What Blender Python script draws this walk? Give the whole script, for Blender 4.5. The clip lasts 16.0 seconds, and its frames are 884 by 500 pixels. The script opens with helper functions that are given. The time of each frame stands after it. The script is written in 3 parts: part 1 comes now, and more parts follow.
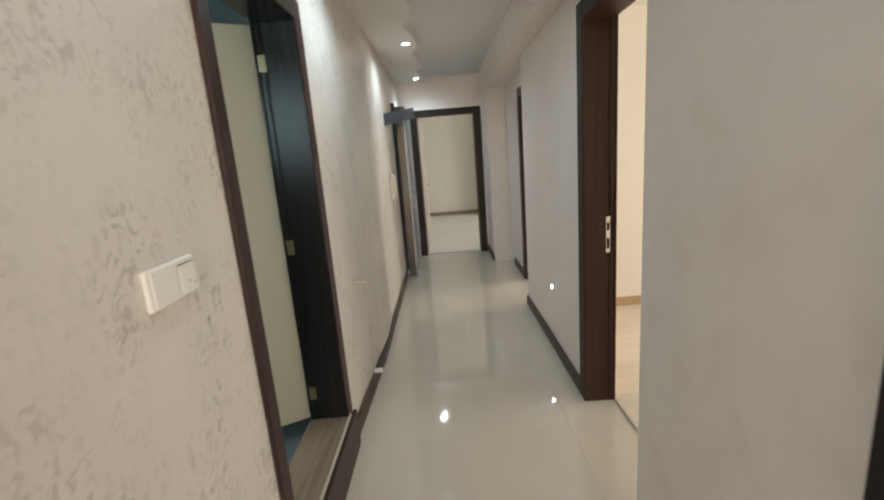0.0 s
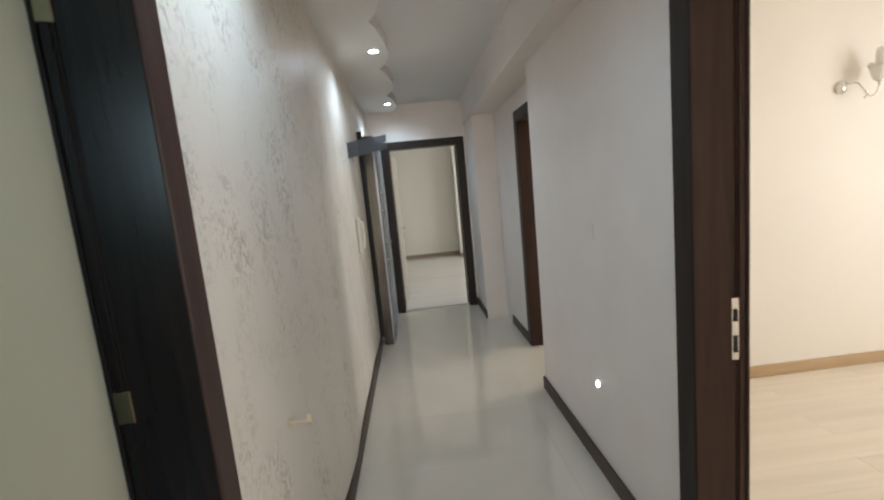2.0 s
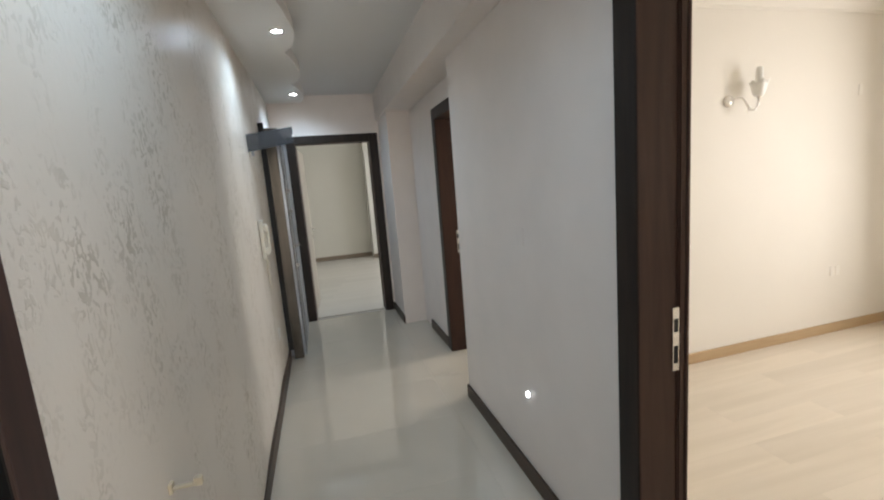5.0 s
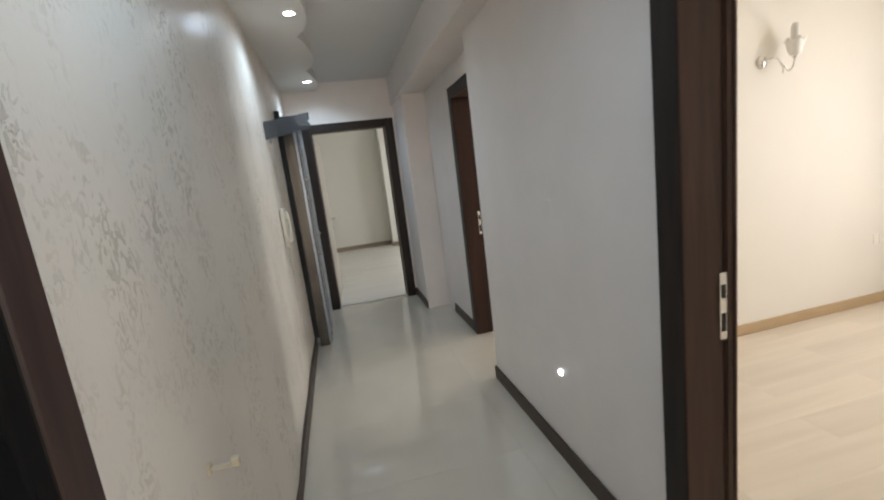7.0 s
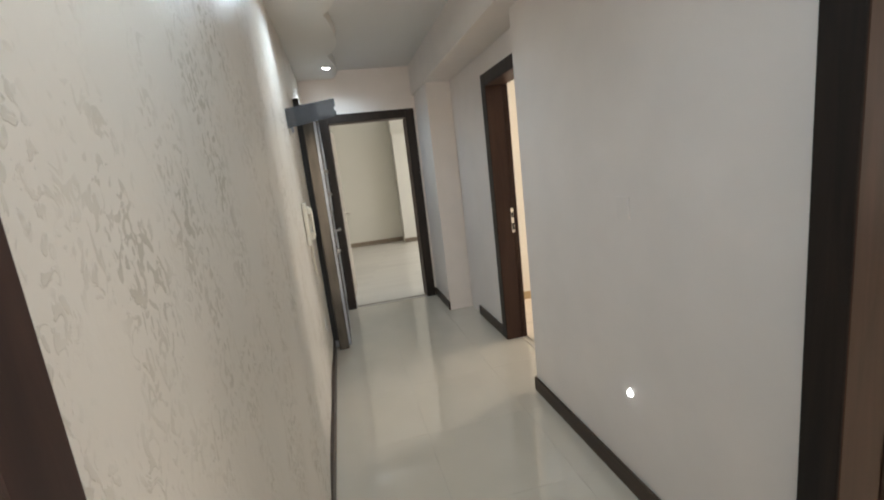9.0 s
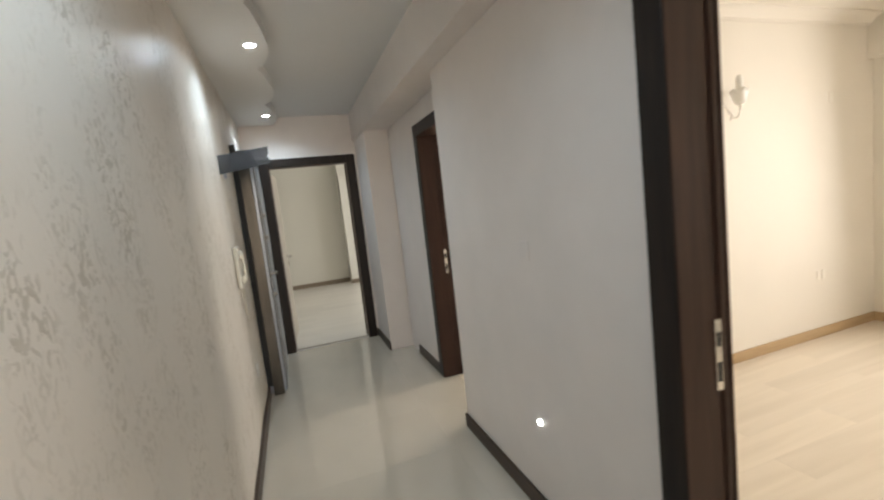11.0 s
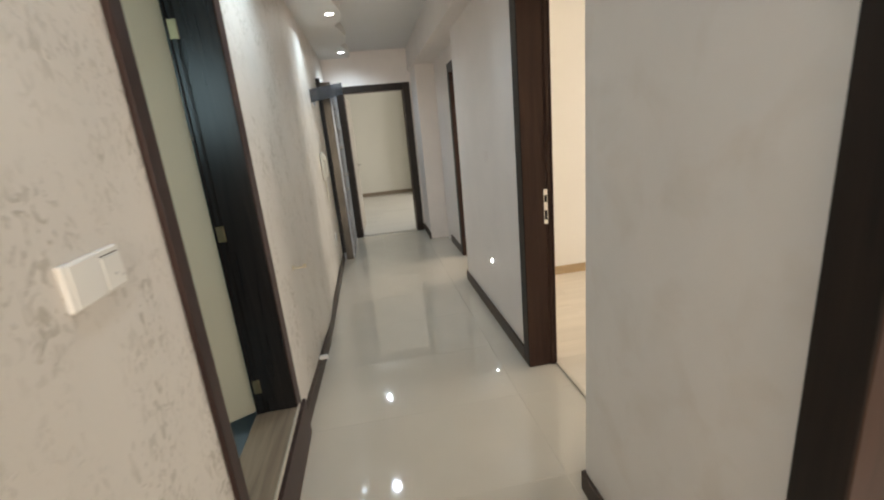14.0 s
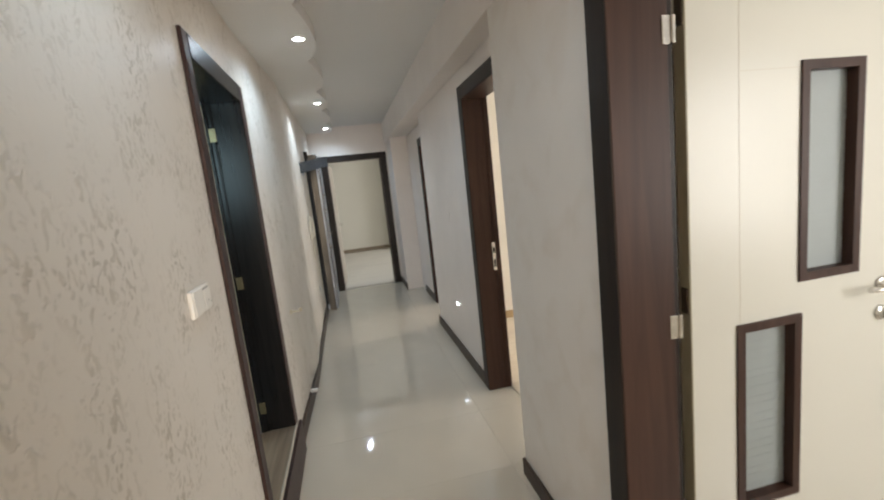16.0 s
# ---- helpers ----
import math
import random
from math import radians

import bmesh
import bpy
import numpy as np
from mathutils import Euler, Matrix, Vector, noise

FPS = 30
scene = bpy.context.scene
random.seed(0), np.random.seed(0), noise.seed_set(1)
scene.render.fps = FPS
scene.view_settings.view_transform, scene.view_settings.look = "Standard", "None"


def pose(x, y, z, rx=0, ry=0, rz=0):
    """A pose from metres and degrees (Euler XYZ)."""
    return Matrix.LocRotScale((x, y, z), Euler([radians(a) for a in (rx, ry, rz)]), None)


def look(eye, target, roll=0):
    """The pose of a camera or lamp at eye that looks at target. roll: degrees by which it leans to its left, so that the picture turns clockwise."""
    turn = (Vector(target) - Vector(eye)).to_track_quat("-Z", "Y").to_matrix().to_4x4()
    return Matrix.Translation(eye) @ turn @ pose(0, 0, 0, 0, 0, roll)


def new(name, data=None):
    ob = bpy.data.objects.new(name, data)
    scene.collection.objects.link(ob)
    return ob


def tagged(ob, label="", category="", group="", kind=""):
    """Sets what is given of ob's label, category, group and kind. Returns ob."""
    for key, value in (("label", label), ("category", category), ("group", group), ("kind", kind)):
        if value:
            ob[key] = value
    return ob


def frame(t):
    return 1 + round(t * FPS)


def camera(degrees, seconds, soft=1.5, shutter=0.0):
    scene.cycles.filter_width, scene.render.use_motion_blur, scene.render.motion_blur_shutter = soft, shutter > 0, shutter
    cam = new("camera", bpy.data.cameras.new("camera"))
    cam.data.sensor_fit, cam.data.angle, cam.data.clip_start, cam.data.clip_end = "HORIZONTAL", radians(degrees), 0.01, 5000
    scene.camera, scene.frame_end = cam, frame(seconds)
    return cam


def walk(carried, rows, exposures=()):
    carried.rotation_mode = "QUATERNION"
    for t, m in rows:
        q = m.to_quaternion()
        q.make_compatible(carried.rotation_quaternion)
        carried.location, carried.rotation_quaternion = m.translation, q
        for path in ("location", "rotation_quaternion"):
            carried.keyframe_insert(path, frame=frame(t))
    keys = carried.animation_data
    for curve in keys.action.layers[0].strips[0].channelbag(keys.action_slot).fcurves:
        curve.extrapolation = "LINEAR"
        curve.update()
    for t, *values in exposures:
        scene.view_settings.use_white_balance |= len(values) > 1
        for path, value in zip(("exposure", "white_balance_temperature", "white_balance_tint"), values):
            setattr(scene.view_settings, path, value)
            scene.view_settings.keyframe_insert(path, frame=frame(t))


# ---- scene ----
cam = camera(91.0, 16.0, soft=2.0, shutter=0.4)
PATH = [
    (0, (0.187, 0.941, 1.484), (0.164, 2.896, 1.062), -4.5),
    (0.5, (0.119, 1.219, 1.506), (0.286, 3.172, 1.113), -5.2),
    (1, (0.011, 1.514, 1.518), (0.411, 3.444, 1.179), -5.1),
    (1.5, (-0.005, 1.748, 1.52), (0.385, 3.688, 1.225), -5.7),
    (2, (0.106, 2.021, 1.511), (0.222, 3.998, 1.24), -5.5),
    (2.5, (0.09, 2.178, 1.493), (0.268, 4.137, 1.142), -6.2),
    (3, (-0.012, 2.204, 1.512), (0.384, 4.128, 1.136), -4.8),
    (3.5, (-0.039, 2.241, 1.504), (0.485, 4.132, 1.118), -3.5),
    (4, (0.004, 2.249, 1.525), (0.533, 4.142, 1.16), -3.6),
    (6.5, (0.106, 2.214, 1.51), (0.561, 4.142, 1.239), -6.9),
    (7, (0.053, 2.287, 1.473), (0.482, 4.208, 1.117), -7.1),
    (7.5, (-0.026, 2.467, 1.474), (0.386, 4.392, 1.114), -7.0),
    (8, (-0.106, 2.586, 1.474), (0.314, 4.505, 1.097), -6.5),
    (10.5, (-0.054, 2.53, 1.494), (0.354, 4.462, 1.175), -6.9),
    (11, (0.022, 2.419, 1.495), (0.662, 4.303, 1.275), -6.5),
    (11.5, (0.191, 2.22, 1.476), (0.858, 4.094, 1.262), -6.1),
    (12, (0.192, 2.012, 1.467), (0.757, 3.919, 1.249), -5.6),
    (12.5, (0.089, 1.748, 1.457), (0.571, 3.622, 0.951), -5.6),
    (13, (0.116, 1.48, 1.475), (0.56, 3.367, 0.983), -1.4),
    (13.5, (0.226, 1.215, 1.473), (0.624, 3.099, 0.933), -1.5),
    (14, (0.127, 0.971, 1.471), (0.401, 2.878, 0.935), -5.4),
    (14.5, (0.064, 0.724, 1.526), (0.348, 2.661, 1.11), -3.6),
    (15, (0.158, 0.582, 1.538), (0.436, 2.539, 1.238), -2.9),
    (15.5, (0.174, 0.506, 1.561), (0.463, 2.462, 1.263), -6.5),
    (16, (0.093, 0.36, 1.548), (0.493, 2.296, 1.246), -6.3),
]
EXPOSURE = [(0.0, 0.11, 6850, 10), (0.5, 0.02, 6700, 10), (1.0, 0.14, 6550, 10), (2.0, 0.05, 6400, 10), (3.5, 0.0, 6300, 10), (6.5, -0.06, 6300, 10), (8.0, 0.0, 6400, 10), (10.5, 0.25, 7050, 10),
            (11.2, -0.06, 6600, 10), (11.5, -0.22, 6500, 10), (12.5, -0.28, 6450, 10), (13.1, 0.15, 6400, 10), (14.0, 0.18, 6800, 10), (15.5, 0.10, 6550, 10), (16.0, 0.10, 6500, 10)]
walk(cam, [(t, look(eye, target, roll)) for t, eye, target, roll in PATH], EXPOSURE)

# ---- light ----
def area_light(name, m, sx, sy, power, color, spread=180):
    la = bpy.data.lights.new(name, "AREA")
    la.shape, la.size, la.size_y, la.energy, la.color = "RECTANGLE", sx, sy, power, color
    la.spread = radians(spread)
    ob = new(name, la)
    ob.matrix_world = m
    return ob


world = bpy.data.worlds.new("sky")
scene.world = world
world.use_nodes = True
wn = world.node_tree
sky = wn.nodes.new("ShaderNodeTexSky")
sky.sky_type, sky.sun_disc, sky.sun_elevation, sky.sun_rotation = "NISHITA", False, radians(40), radians(200)
wn.links.new(sky.outputs[0], wn.nodes["Background"].inputs[0])
wn.nodes["Background"].inputs[1].default_value = 0.1

WARM, COOL, DAY = (1.0, 0.955, 0.905), (0.62, 0.82, 1.0), (1.0, 0.97, 0.93)
area_light("room_area_light", look((4.82, 3.2, 1.55), (1.3, 2.4, 1.2)), 1.45, 1.5, 66, WARM)          # bedroom window
area_light("room_area_light", look((4.9, 6.25, 1.55), (1.2, 5.4, 1.2)), 0.85, 1.4, 72, WARM)          # second bedroom window
area_light("room_area_light", look((4.2, 10.0, 1.5), (0.0, 10.0, 1.0)), 1.8, 1.5, 82, DAY)         # far room window
area_light("room_area_light", look((0.4, -4.7, 1.5), (0.2, 0.0, 1.2)), 2.4, 1.6, 150, (1.0, 0.87, 0.735))         # unseen warm fill from behind, added in an assumed living room window
area_light("room_area_light", look((2.9, -0.4, 1.5), (1.2, 0.8, 1.2)), 0.9, 1.2, 34, DAY)          # unseen kitchen source, added to brighten the open door leaf
area_light("room_area_light", look((-1.05, 1.16, 1.85), (-0.75, 3.0, 1.5)), 0.55, 0.55, 5.6, (0.62, 0.90, 1.0))         # bathroom window


# ---- materials ----
def mat(name, color, rough=0.5, metal=0.0, coat=0.0, coat_rough=0.03, var=0.06, scale=6.0, bump=0.0, bump_scale=80.0, spec=0.5, stretch=(1, 1, 1), stain=0.0, trans=0.0, alpha=1.0):
    """A surface with stains and grain: two noises shift its colour, and a fine one lifts it."""
    m = bpy.data.materials.new(name)
    m.use_nodes = True
    nt = m.node_tree
    b = nt.nodes["Principled BSDF"]
    b.inputs["Roughness"].default_value, b.inputs["Metallic"].default_value = rough, metal
    b.inputs["Coat Weight"].default_value, b.inputs["Coat Roughness"].default_value = coat, coat_rough
    b.inputs["Specular IOR Level"].default_value = spec
    b.inputs["Transmission Weight"].default_value, b.inputs["Alpha"].default_value = trans, alpha
    co = nt.nodes.new("ShaderNodeTexCoord")
    mp = nt.nodes.new("ShaderNodeMapping")
    mp.inputs["Scale"].default_value = stretch
    nt.links.new(co.outputs["Object"], mp.inputs["Vector"])
    n1 = nt.nodes.new("ShaderNodeTexNoise")
    n1.inputs["Scale"].default_value, n1.inputs["Detail"].default_value = scale, 5
    n2 = nt.nodes.new("ShaderNodeTexNoise")
    n2.inputs["Scale"].default_value, n2.inputs["Detail"].default_value = scale * 0.23, 3
    for n in (n1, n2):
        nt.links.new(mp.outputs[0], n.inputs["Vector"])
    add = nt.nodes.new("ShaderNodeMath")
    add.operation = "ADD"
    nt.links.new(n1.outputs["Fac"], add.inputs[0])
    nt.links.new(n2.outputs["Fac"], add.inputs[1])
    ramp = nt.nodes.new("ShaderNodeMapRange")
    ramp.inputs["From Min"].default_value, ramp.inputs["From Max"].default_value = 0.6, 1.4
    ramp.inputs["To Min"].default_value, ramp.inputs["To Max"].default_value = 1 - var, 1 + var
    nt.links.new(add.outputs[0], ramp.inputs["Value"])
    mul = nt.nodes.new("ShaderNodeMix")
    mul.data_type, mul.blend_type = "RGBA", "MULTIPLY"
    mul.inputs["Factor"].default_value = 1.0
    mul.inputs["A"].default_value = (*color, 1)
    nt.links.new(ramp.outputs[0], mul.inputs["B"])
    nt.links.new(mul.outputs["Result"], b.inputs["Base Color"])
    if stain:
        ns = nt.nodes.new("ShaderNodeTexNoise")
        ns.inputs["Scale"].default_value, ns.inputs["Detail"].default_value, ns.inputs["Distortion"].default_value = 5.0, 7, 0.4
        nt.links.new(mp.outputs[0], ns.inputs["Vector"])
        sr = nt.nodes.new("ShaderNodeMapRange")
        sr.inputs["From Min"].default_value, sr.inputs["From Max"].default_value, sr.inputs["To Max"].default_value = 0.50, 0.72, stain
        nt.links.new(ns.outputs["Fac"], sr.inputs["Value"])
        sm = nt.nodes.new("ShaderNodeMix")
        sm.data_type, sm.blend_type = "RGBA", "MULTIPLY"
        sm.inputs["B"].default_value = (0.72, 0.62, 0.50, 1)
        nt.links.new(sr.outputs[0], sm.inputs["Factor"])
        nt.links.new(mul.outputs["Result"], sm.inputs["A"])
        nt.links.new(sm.outputs["Result"], b.inputs["Base Color"])
    if bump:
        nb = nt.nodes.new("ShaderNodeTexNoise")
        nb.inputs["Scale"].default_value, nb.inputs["Detail"].default_value = bump_scale, 4
        nt.links.new(mp.outputs[0], nb.inputs["Vector"])
        bp = nt.nodes.new("ShaderNodeBump")
        bp.inputs["Strength"].default_value, bp.inputs["Distance"].default_value = bump, 0.004
        nt.links.new(nb.outputs["Fac"], bp.inputs["Height"])
        nt.links.new(bp.outputs[0], b.inputs["Normal"])
    return m


def wallpaper():
    """Pearly embossed wallpaper: scattered leaf-like strokes, greyer and matter than the satin ground."""
    m = mat("embossed_wallpaper", (0.735, 0.68, 0.61), rough=0.42, var=0.05, scale=3.0, spec=0.5)
    nt = m.node_tree
    b = nt.nodes["Principled BSDF"]
    mul = b.inputs["Base Color"].links[0].from_node
    co = nt.nodes.new("ShaderNodeTexCoord")
    mp = nt.nodes.new("ShaderNodeMapping")
    mp.inputs["Scale"].default_value = (1.0, 1.0, 0.62)
    nt.links.new(co.outputs["Object"], mp.inputs["Vector"])
    n = nt.nodes.new("ShaderNodeTexNoise")
    n.inputs["Scale"].default_value, n.inputs["Detail"].default_value, n.inputs["Distortion"].default_value = 42, 2.0, 1.6
    nt.links.new(mp.outputs[0], n.inputs["Vector"])
    st = nt.nodes.new("ShaderNodeMapRange")
    st.inputs["From Min"].default_value, st.inputs["From Max"].default_value = 0.53, 0.60
    st.inputs["To Min"].default_value, st.inputs["To Max"].default_value = 0.0, 1.0
    nt.links.new(n.outputs["Fac"], st.inputs["Value"])
    patch = nt.nodes.new("ShaderNodeTexNoise")
    patch.inputs["Scale"].default_value, patch.inputs["Detail"].default_value = 5, 3
    nt.links.new(mp.outputs[0], patch.inputs["Vector"])
    pr = nt.nodes.new("ShaderNodeMapRange")
    pr.inputs["From Min"].default_value, pr.inputs["From Max"].default_value = 0.42, 0.62
    nt.links.new(patch.outputs["Fac"], pr.inputs["Value"])
    both = nt.nodes.new("ShaderNodeMath")
    both.operation = "MULTIPLY"
    nt.links.new(st.outputs[0], both.inputs[0])
    nt.links.new(pr.outputs[0], both.inputs[1])
    mix = nt.nodes.new("ShaderNodeMix")
    mix.data_type = "RGBA"
    mix.inputs["B"].default_value = (0.56, 0.51, 0.435, 1)
    nt.links.new(both.outputs[0], mix.inputs["Factor"])
    nt.links.new(mul.outputs["Result"], mix.inputs["A"])
    nt.links.new(mix.outputs["Result"], b.inputs["Base Color"])
    ro = nt.nodes.new("ShaderNodeMapRange")
    ro.inputs["To Min"].default_value, ro.inputs["To Max"].default_value = 0.35, 0.56
    nt.links.new(both.outputs[0], ro.inputs["Value"])
    nt.links.new(ro.outputs[0], b.inputs["Roughness"])
    fine = nt.nodes.new("ShaderNodeTexNoise")
    fine.inputs["Scale"].default_value, fine.inputs["Detail"].default_value = 60, 3
    nt.links.new(mp.outputs[0], fine.inputs["Vector"])
    hsum = nt.nodes.new("ShaderNodeMath")
    hsum.operation = "MULTIPLY_ADD"
    hsum.inputs[1].default_value = -0.35
    nt.links.new(fine.outputs["Fac"], hsum.inputs[0])
    nt.links.new(both.outputs[0], hsum.inputs[2])
    bp = nt.nodes.new("ShaderNodeBump")
    bp.inputs["Strength"].default_value, bp.inputs["Distance"].default_value = 0.62, 0.004
    nt.links.new(hsum.outputs[0], bp.inputs["Height"])
    nt.links.new(bp.outputs[0], b.inputs["Normal"])
    return m


def wood(name, light, dark, rough, scale=3.0, axis="Z", coat=0.0, piece=0.0, ring=0.9, spec=0.5):
    """Grain that runs along one axis; piece: how far each board's tone may differ."""
    m = bpy.data.materials.new(name)
    m.use_nodes = True
    nt = m.node_tree
    b = nt.nodes["Principled BSDF"]
    b.inputs["Roughness"].default_value, b.inputs["Coat Weight"].default_value, b.inputs["Specular IOR Level"].default_value = rough, coat, spec
    co = nt.nodes.new("ShaderNodeTexCoord")
    info = nt.nodes.new("ShaderNodeObjectInfo")
    off = nt.nodes.new("ShaderNodeVectorMath")
    off.operation = "MULTIPLY_ADD"
    off.inputs[1].default_value = (37, 53, 29)
    nt.links.new(info.outputs["Random"], off.inputs[0])
    nt.links.new(co.outputs["Object"], off.inputs[2])
    mp = nt.nodes.new("ShaderNodeMapping")
    mp.inputs["Scale"].default_value = {"X": (0.07, 1, 1), "Y": (1, 0.07, 1), "Z": (1, 1, 0.07)}[axis]
    nt.links.new(off.outputs[0] if piece else co.outputs["Object"], mp.inputs["Vector"])
    n = nt.nodes.new("ShaderNodeTexNoise")
    n.inputs["Scale"].default_value, n.inputs["Detail"].default_value, n.inputs["Distortion"].default_value = 9 * scale, 6, ring
    nt.links.new(mp.outputs[0], n.inputs["Vector"])
    r = nt.nodes.new("ShaderNodeValToRGB")
    r.color_ramp.elements[0].position, r.color_ramp.elements[1].position = 0.3, 0.72
    r.color_ramp.elements[0].color, r.color_ramp.elements[1].color = (*dark, 1), (*light, 1)
    nt.links.new(n.outputs["Fac"], r.inputs["Fac"])
    out = r.outputs["Color"]
    if piece:
        tone = nt.nodes.new("ShaderNodeMapRange")
        tone.inputs["To Min"].default_value, tone.inputs["To Max"].default_value = 1 - piece, 1 + piece
        nt.links.new(info.outputs["Random"], tone.inputs["Value"])
        mul = nt.nodes.new("ShaderNodeMix")
        mul.data_type, mul.blend_type = "RGBA", "MULTIPLY"
        mul.inputs["Factor"].default_value = 1
        nt.links.new(out, mul.inputs["A"])
        nt.links.new(tone.outputs[0], mul.inputs["B"])
        out = mul.outputs["Result"]
    nt.links.new(out, b.inputs["Base Color"])
    bp = nt.nodes.new("ShaderNodeBump")
    bp.inputs["Strength"].default_value, bp.inputs["Distance"].default_value = 0.12, 0.002
    nt.links.new(n.outputs["Fac"], bp.inputs["Height"])
    nt.links.new(bp.outputs[0], b.inputs["Normal"])
    return m


def glow(name, color, power):
    m = bpy.data.materials.new(name)
    m.use_nodes = True
    b = m.node_tree.nodes["Principled BSDF"]
    b.inputs["Base Color"].default_value = (*color, 1)
    b.inputs["Emission Color"].default_value, b.inputs["Emission Strength"].default_value = (*color, 1), power
    return m


M_PAPER = wallpaper()
M_WALL = mat("satin_white_paint", (0.80, 0.738, 0.695), rough=0.38, var=0.05, scale=4, bump=0.08, bump_scale=140)
M_PIER = mat("scuffed_white_paint", (0.755, 0.71, 0.665), rough=0.42, var=0.05, scale=4, bump=0.1, bump_scale=120, stain=0.24)
M_CREAM = mat("cream_paint", (0.82, 0.775, 0.70), rough=0.6, var=0.025, scale=2.0, bump=0.06, bump_scale=160)
M_PALE = mat("pale_paint", (0.70, 0.69, 0.63), rough=0.6, var=0.025, scale=2.0, bump=0.05, bump_scale=160)
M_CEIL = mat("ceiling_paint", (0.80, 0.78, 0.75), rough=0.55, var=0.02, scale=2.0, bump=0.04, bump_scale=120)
# same ceiling paint, greyed: the shade above the soffit is in the colour
M_CEIL_SHADED = mat("shaded_ceiling_paint", (0.71, 0.70, 0.685), rough=0.5, var=0.02, scale=2.0, bump=0.04, bump_scale=120)
M_TILE = mat("polished_porcelain", (0.60, 0.54, 0.445), rough=0.05, var=0.05, scale=3.0, spec=0.9)
M_GROUT = mat("grout", (0.555, 0.50, 0.415), rough=0.8, var=0.1, scale=30)
M_PLANK = wood("pale_laminate", (0.76, 0.68, 0.57), (0.67, 0.59, 0.48), 0.38, 1.1, "X", 0.1, 0.05)
M_FARPLANK = wood("grey_laminate", (0.72, 0.70, 0.655), (0.65, 0.63, 0.58), 0.3, 1.1, "X", 0.1, 0.05)
M_DARK = wood("dark_wenge", (0.026, 0.017, 0.013), (0.011, 0.008, 0.007), 0.45, 3.0, "Z", 0.0, spec=0.25)
M_EBONY = wood("near_black_stain", (0.018, 0.015, 0.014), (0.009, 0.008, 0.008), 0.27, 3.0, "Z", 0.0, spec=0.35)
M_REDDARK = wood("dark_red_brown", (0.050, 0.024, 0.018), (0.024, 0.012, 0.010), 0.42, 3.0, "Z", 0.0, spec=0.3)
M_JAMB = wood("walnut_brown", (0.068, 0.033, 0.023), (0.043, 0.020, 0.014), 0.45, 3.2, "Z", 0.0, spec=0.3)
M_SKIRT = wood("dark_skirting", (0.078, 0.052, 0.037), (0.046, 0.030, 0.022), 0.45, 3.0, "Y", 0.0, spec=0.3)
M_TANX = wood("tan_skirting", (0.52, 0.38, 0.22), (0.43, 0.30, 0.165), 0.45, 3.0, "X")
M_GREYSK = wood("grey_skirting", (0.28, 0.23, 0.17), (0.20, 0.16, 0.12), 0.45, 3.0, "X")
M_LEAF = mat("cream_lacquer", (0.78, 0.76, 0.68), rough=0.32, var=0.02, scale=2)
M_GREIGE = mat("beige_grey_lacquer", (0.46, 0.42, 0.36), rough=0.45, var=0.12, scale=5, stretch=(1, 1, 0.3))
M_BATHLEAF = mat("pale_green_lacquer", (0.58, 0.53, 0.40), rough=0.4, var=0.03, scale=2)
M_OLIVE = mat("olive_edge", (0.46, 0.42, 0.30), rough=0.5, var=0.08, scale=10)
M_FROST = mat("frosted_glass", (0.55, 0.60, 0.60), rough=0.45, var=0.06, scale=8, trans=0.35, bump=0.3, bump_scale=40)
M_CHROME = mat("brushed_nickel", (0.72, 0.70, 0.67), rough=0.22, metal=1.0, var=0.05, scale=40)
M_BRASS = mat("aged_brass", (0.34, 0.27, 0.155), rough=0.35, metal=1.0, var=0.15, scale=30)
M_BRONZE = mat("dark_bronze", (0.10, 0.08, 0.06), rough=0.4, metal=0.8, var=0.1, scale=30)
M_BLACK = mat("black_hole", (0.01, 0.01, 0.01), rough=0.7, var=0.1)
M_WHITE = mat("white_plastic", (0.80, 0.79, 0.76), rough=0.3, var=0.02)
M_IVORY = mat("ivory_plastic", (0.72, 0.68, 0.58), rough=0.35, var=0.03)
M_SOCKET = mat("cream_plastic", (0.86, 0.82, 0.75), rough=0.35, var=0.02)
# the wide tone variation puts mottled reflections of the frame post into the colour
M_STEEL = mat("bronze_grey_steel", (0.075, 0.068, 0.058), rough=0.3, metal=0.7, var=0.65, scale=9, stretch=(1, 1, 0.25))
M_STEELFACE = mat("grey_blue_steel", (0.36, 0.40, 0.46), rough=0.3, metal=0.4, var=0.2, scale=5, stretch=(1, 1, 0.2))
M_SMOKE = mat("smoked_plastic", (0.045, 0.050, 0.058), rough=0.45, var=0.04, scale=5, spec=0.3, alpha=0.7)
M_STONE = wood("wood_look_tile", (0.40, 0.31, 0.22), (0.19, 0.14, 0.10), 0.3, 2.0, "Y")
M_STRIP = mat("pale_threshold_strip", (0.60, 0.54, 0.44), rough=0.35, metal=0.2, var=0.06)
M_BATH = mat("blue_grey_tile", (0.35, 0.40, 0.42), rough=0.25, var=0.06, scale=4)
M_BATHFLOOR = mat("pale_blue_tile", (0.56, 0.63, 0.66), rough=0.25, var=0.06, scale=4)
M_TAPE = mat("yellowed_tape", (0.56, 0.49, 0.36), rough=0.5, var=0.12, scale=20)
M_SHADE = mat("frosted_lamp_glass", (0.86, 0.85, 0.81), rough=0.35, var=0.02)
M_LED = glow("lit_diffuser", (0.93, 0.97, 1.0), 50.0)
M_NIGHT = glow("lit_led", (0.93, 0.97, 1.0), 60.0)


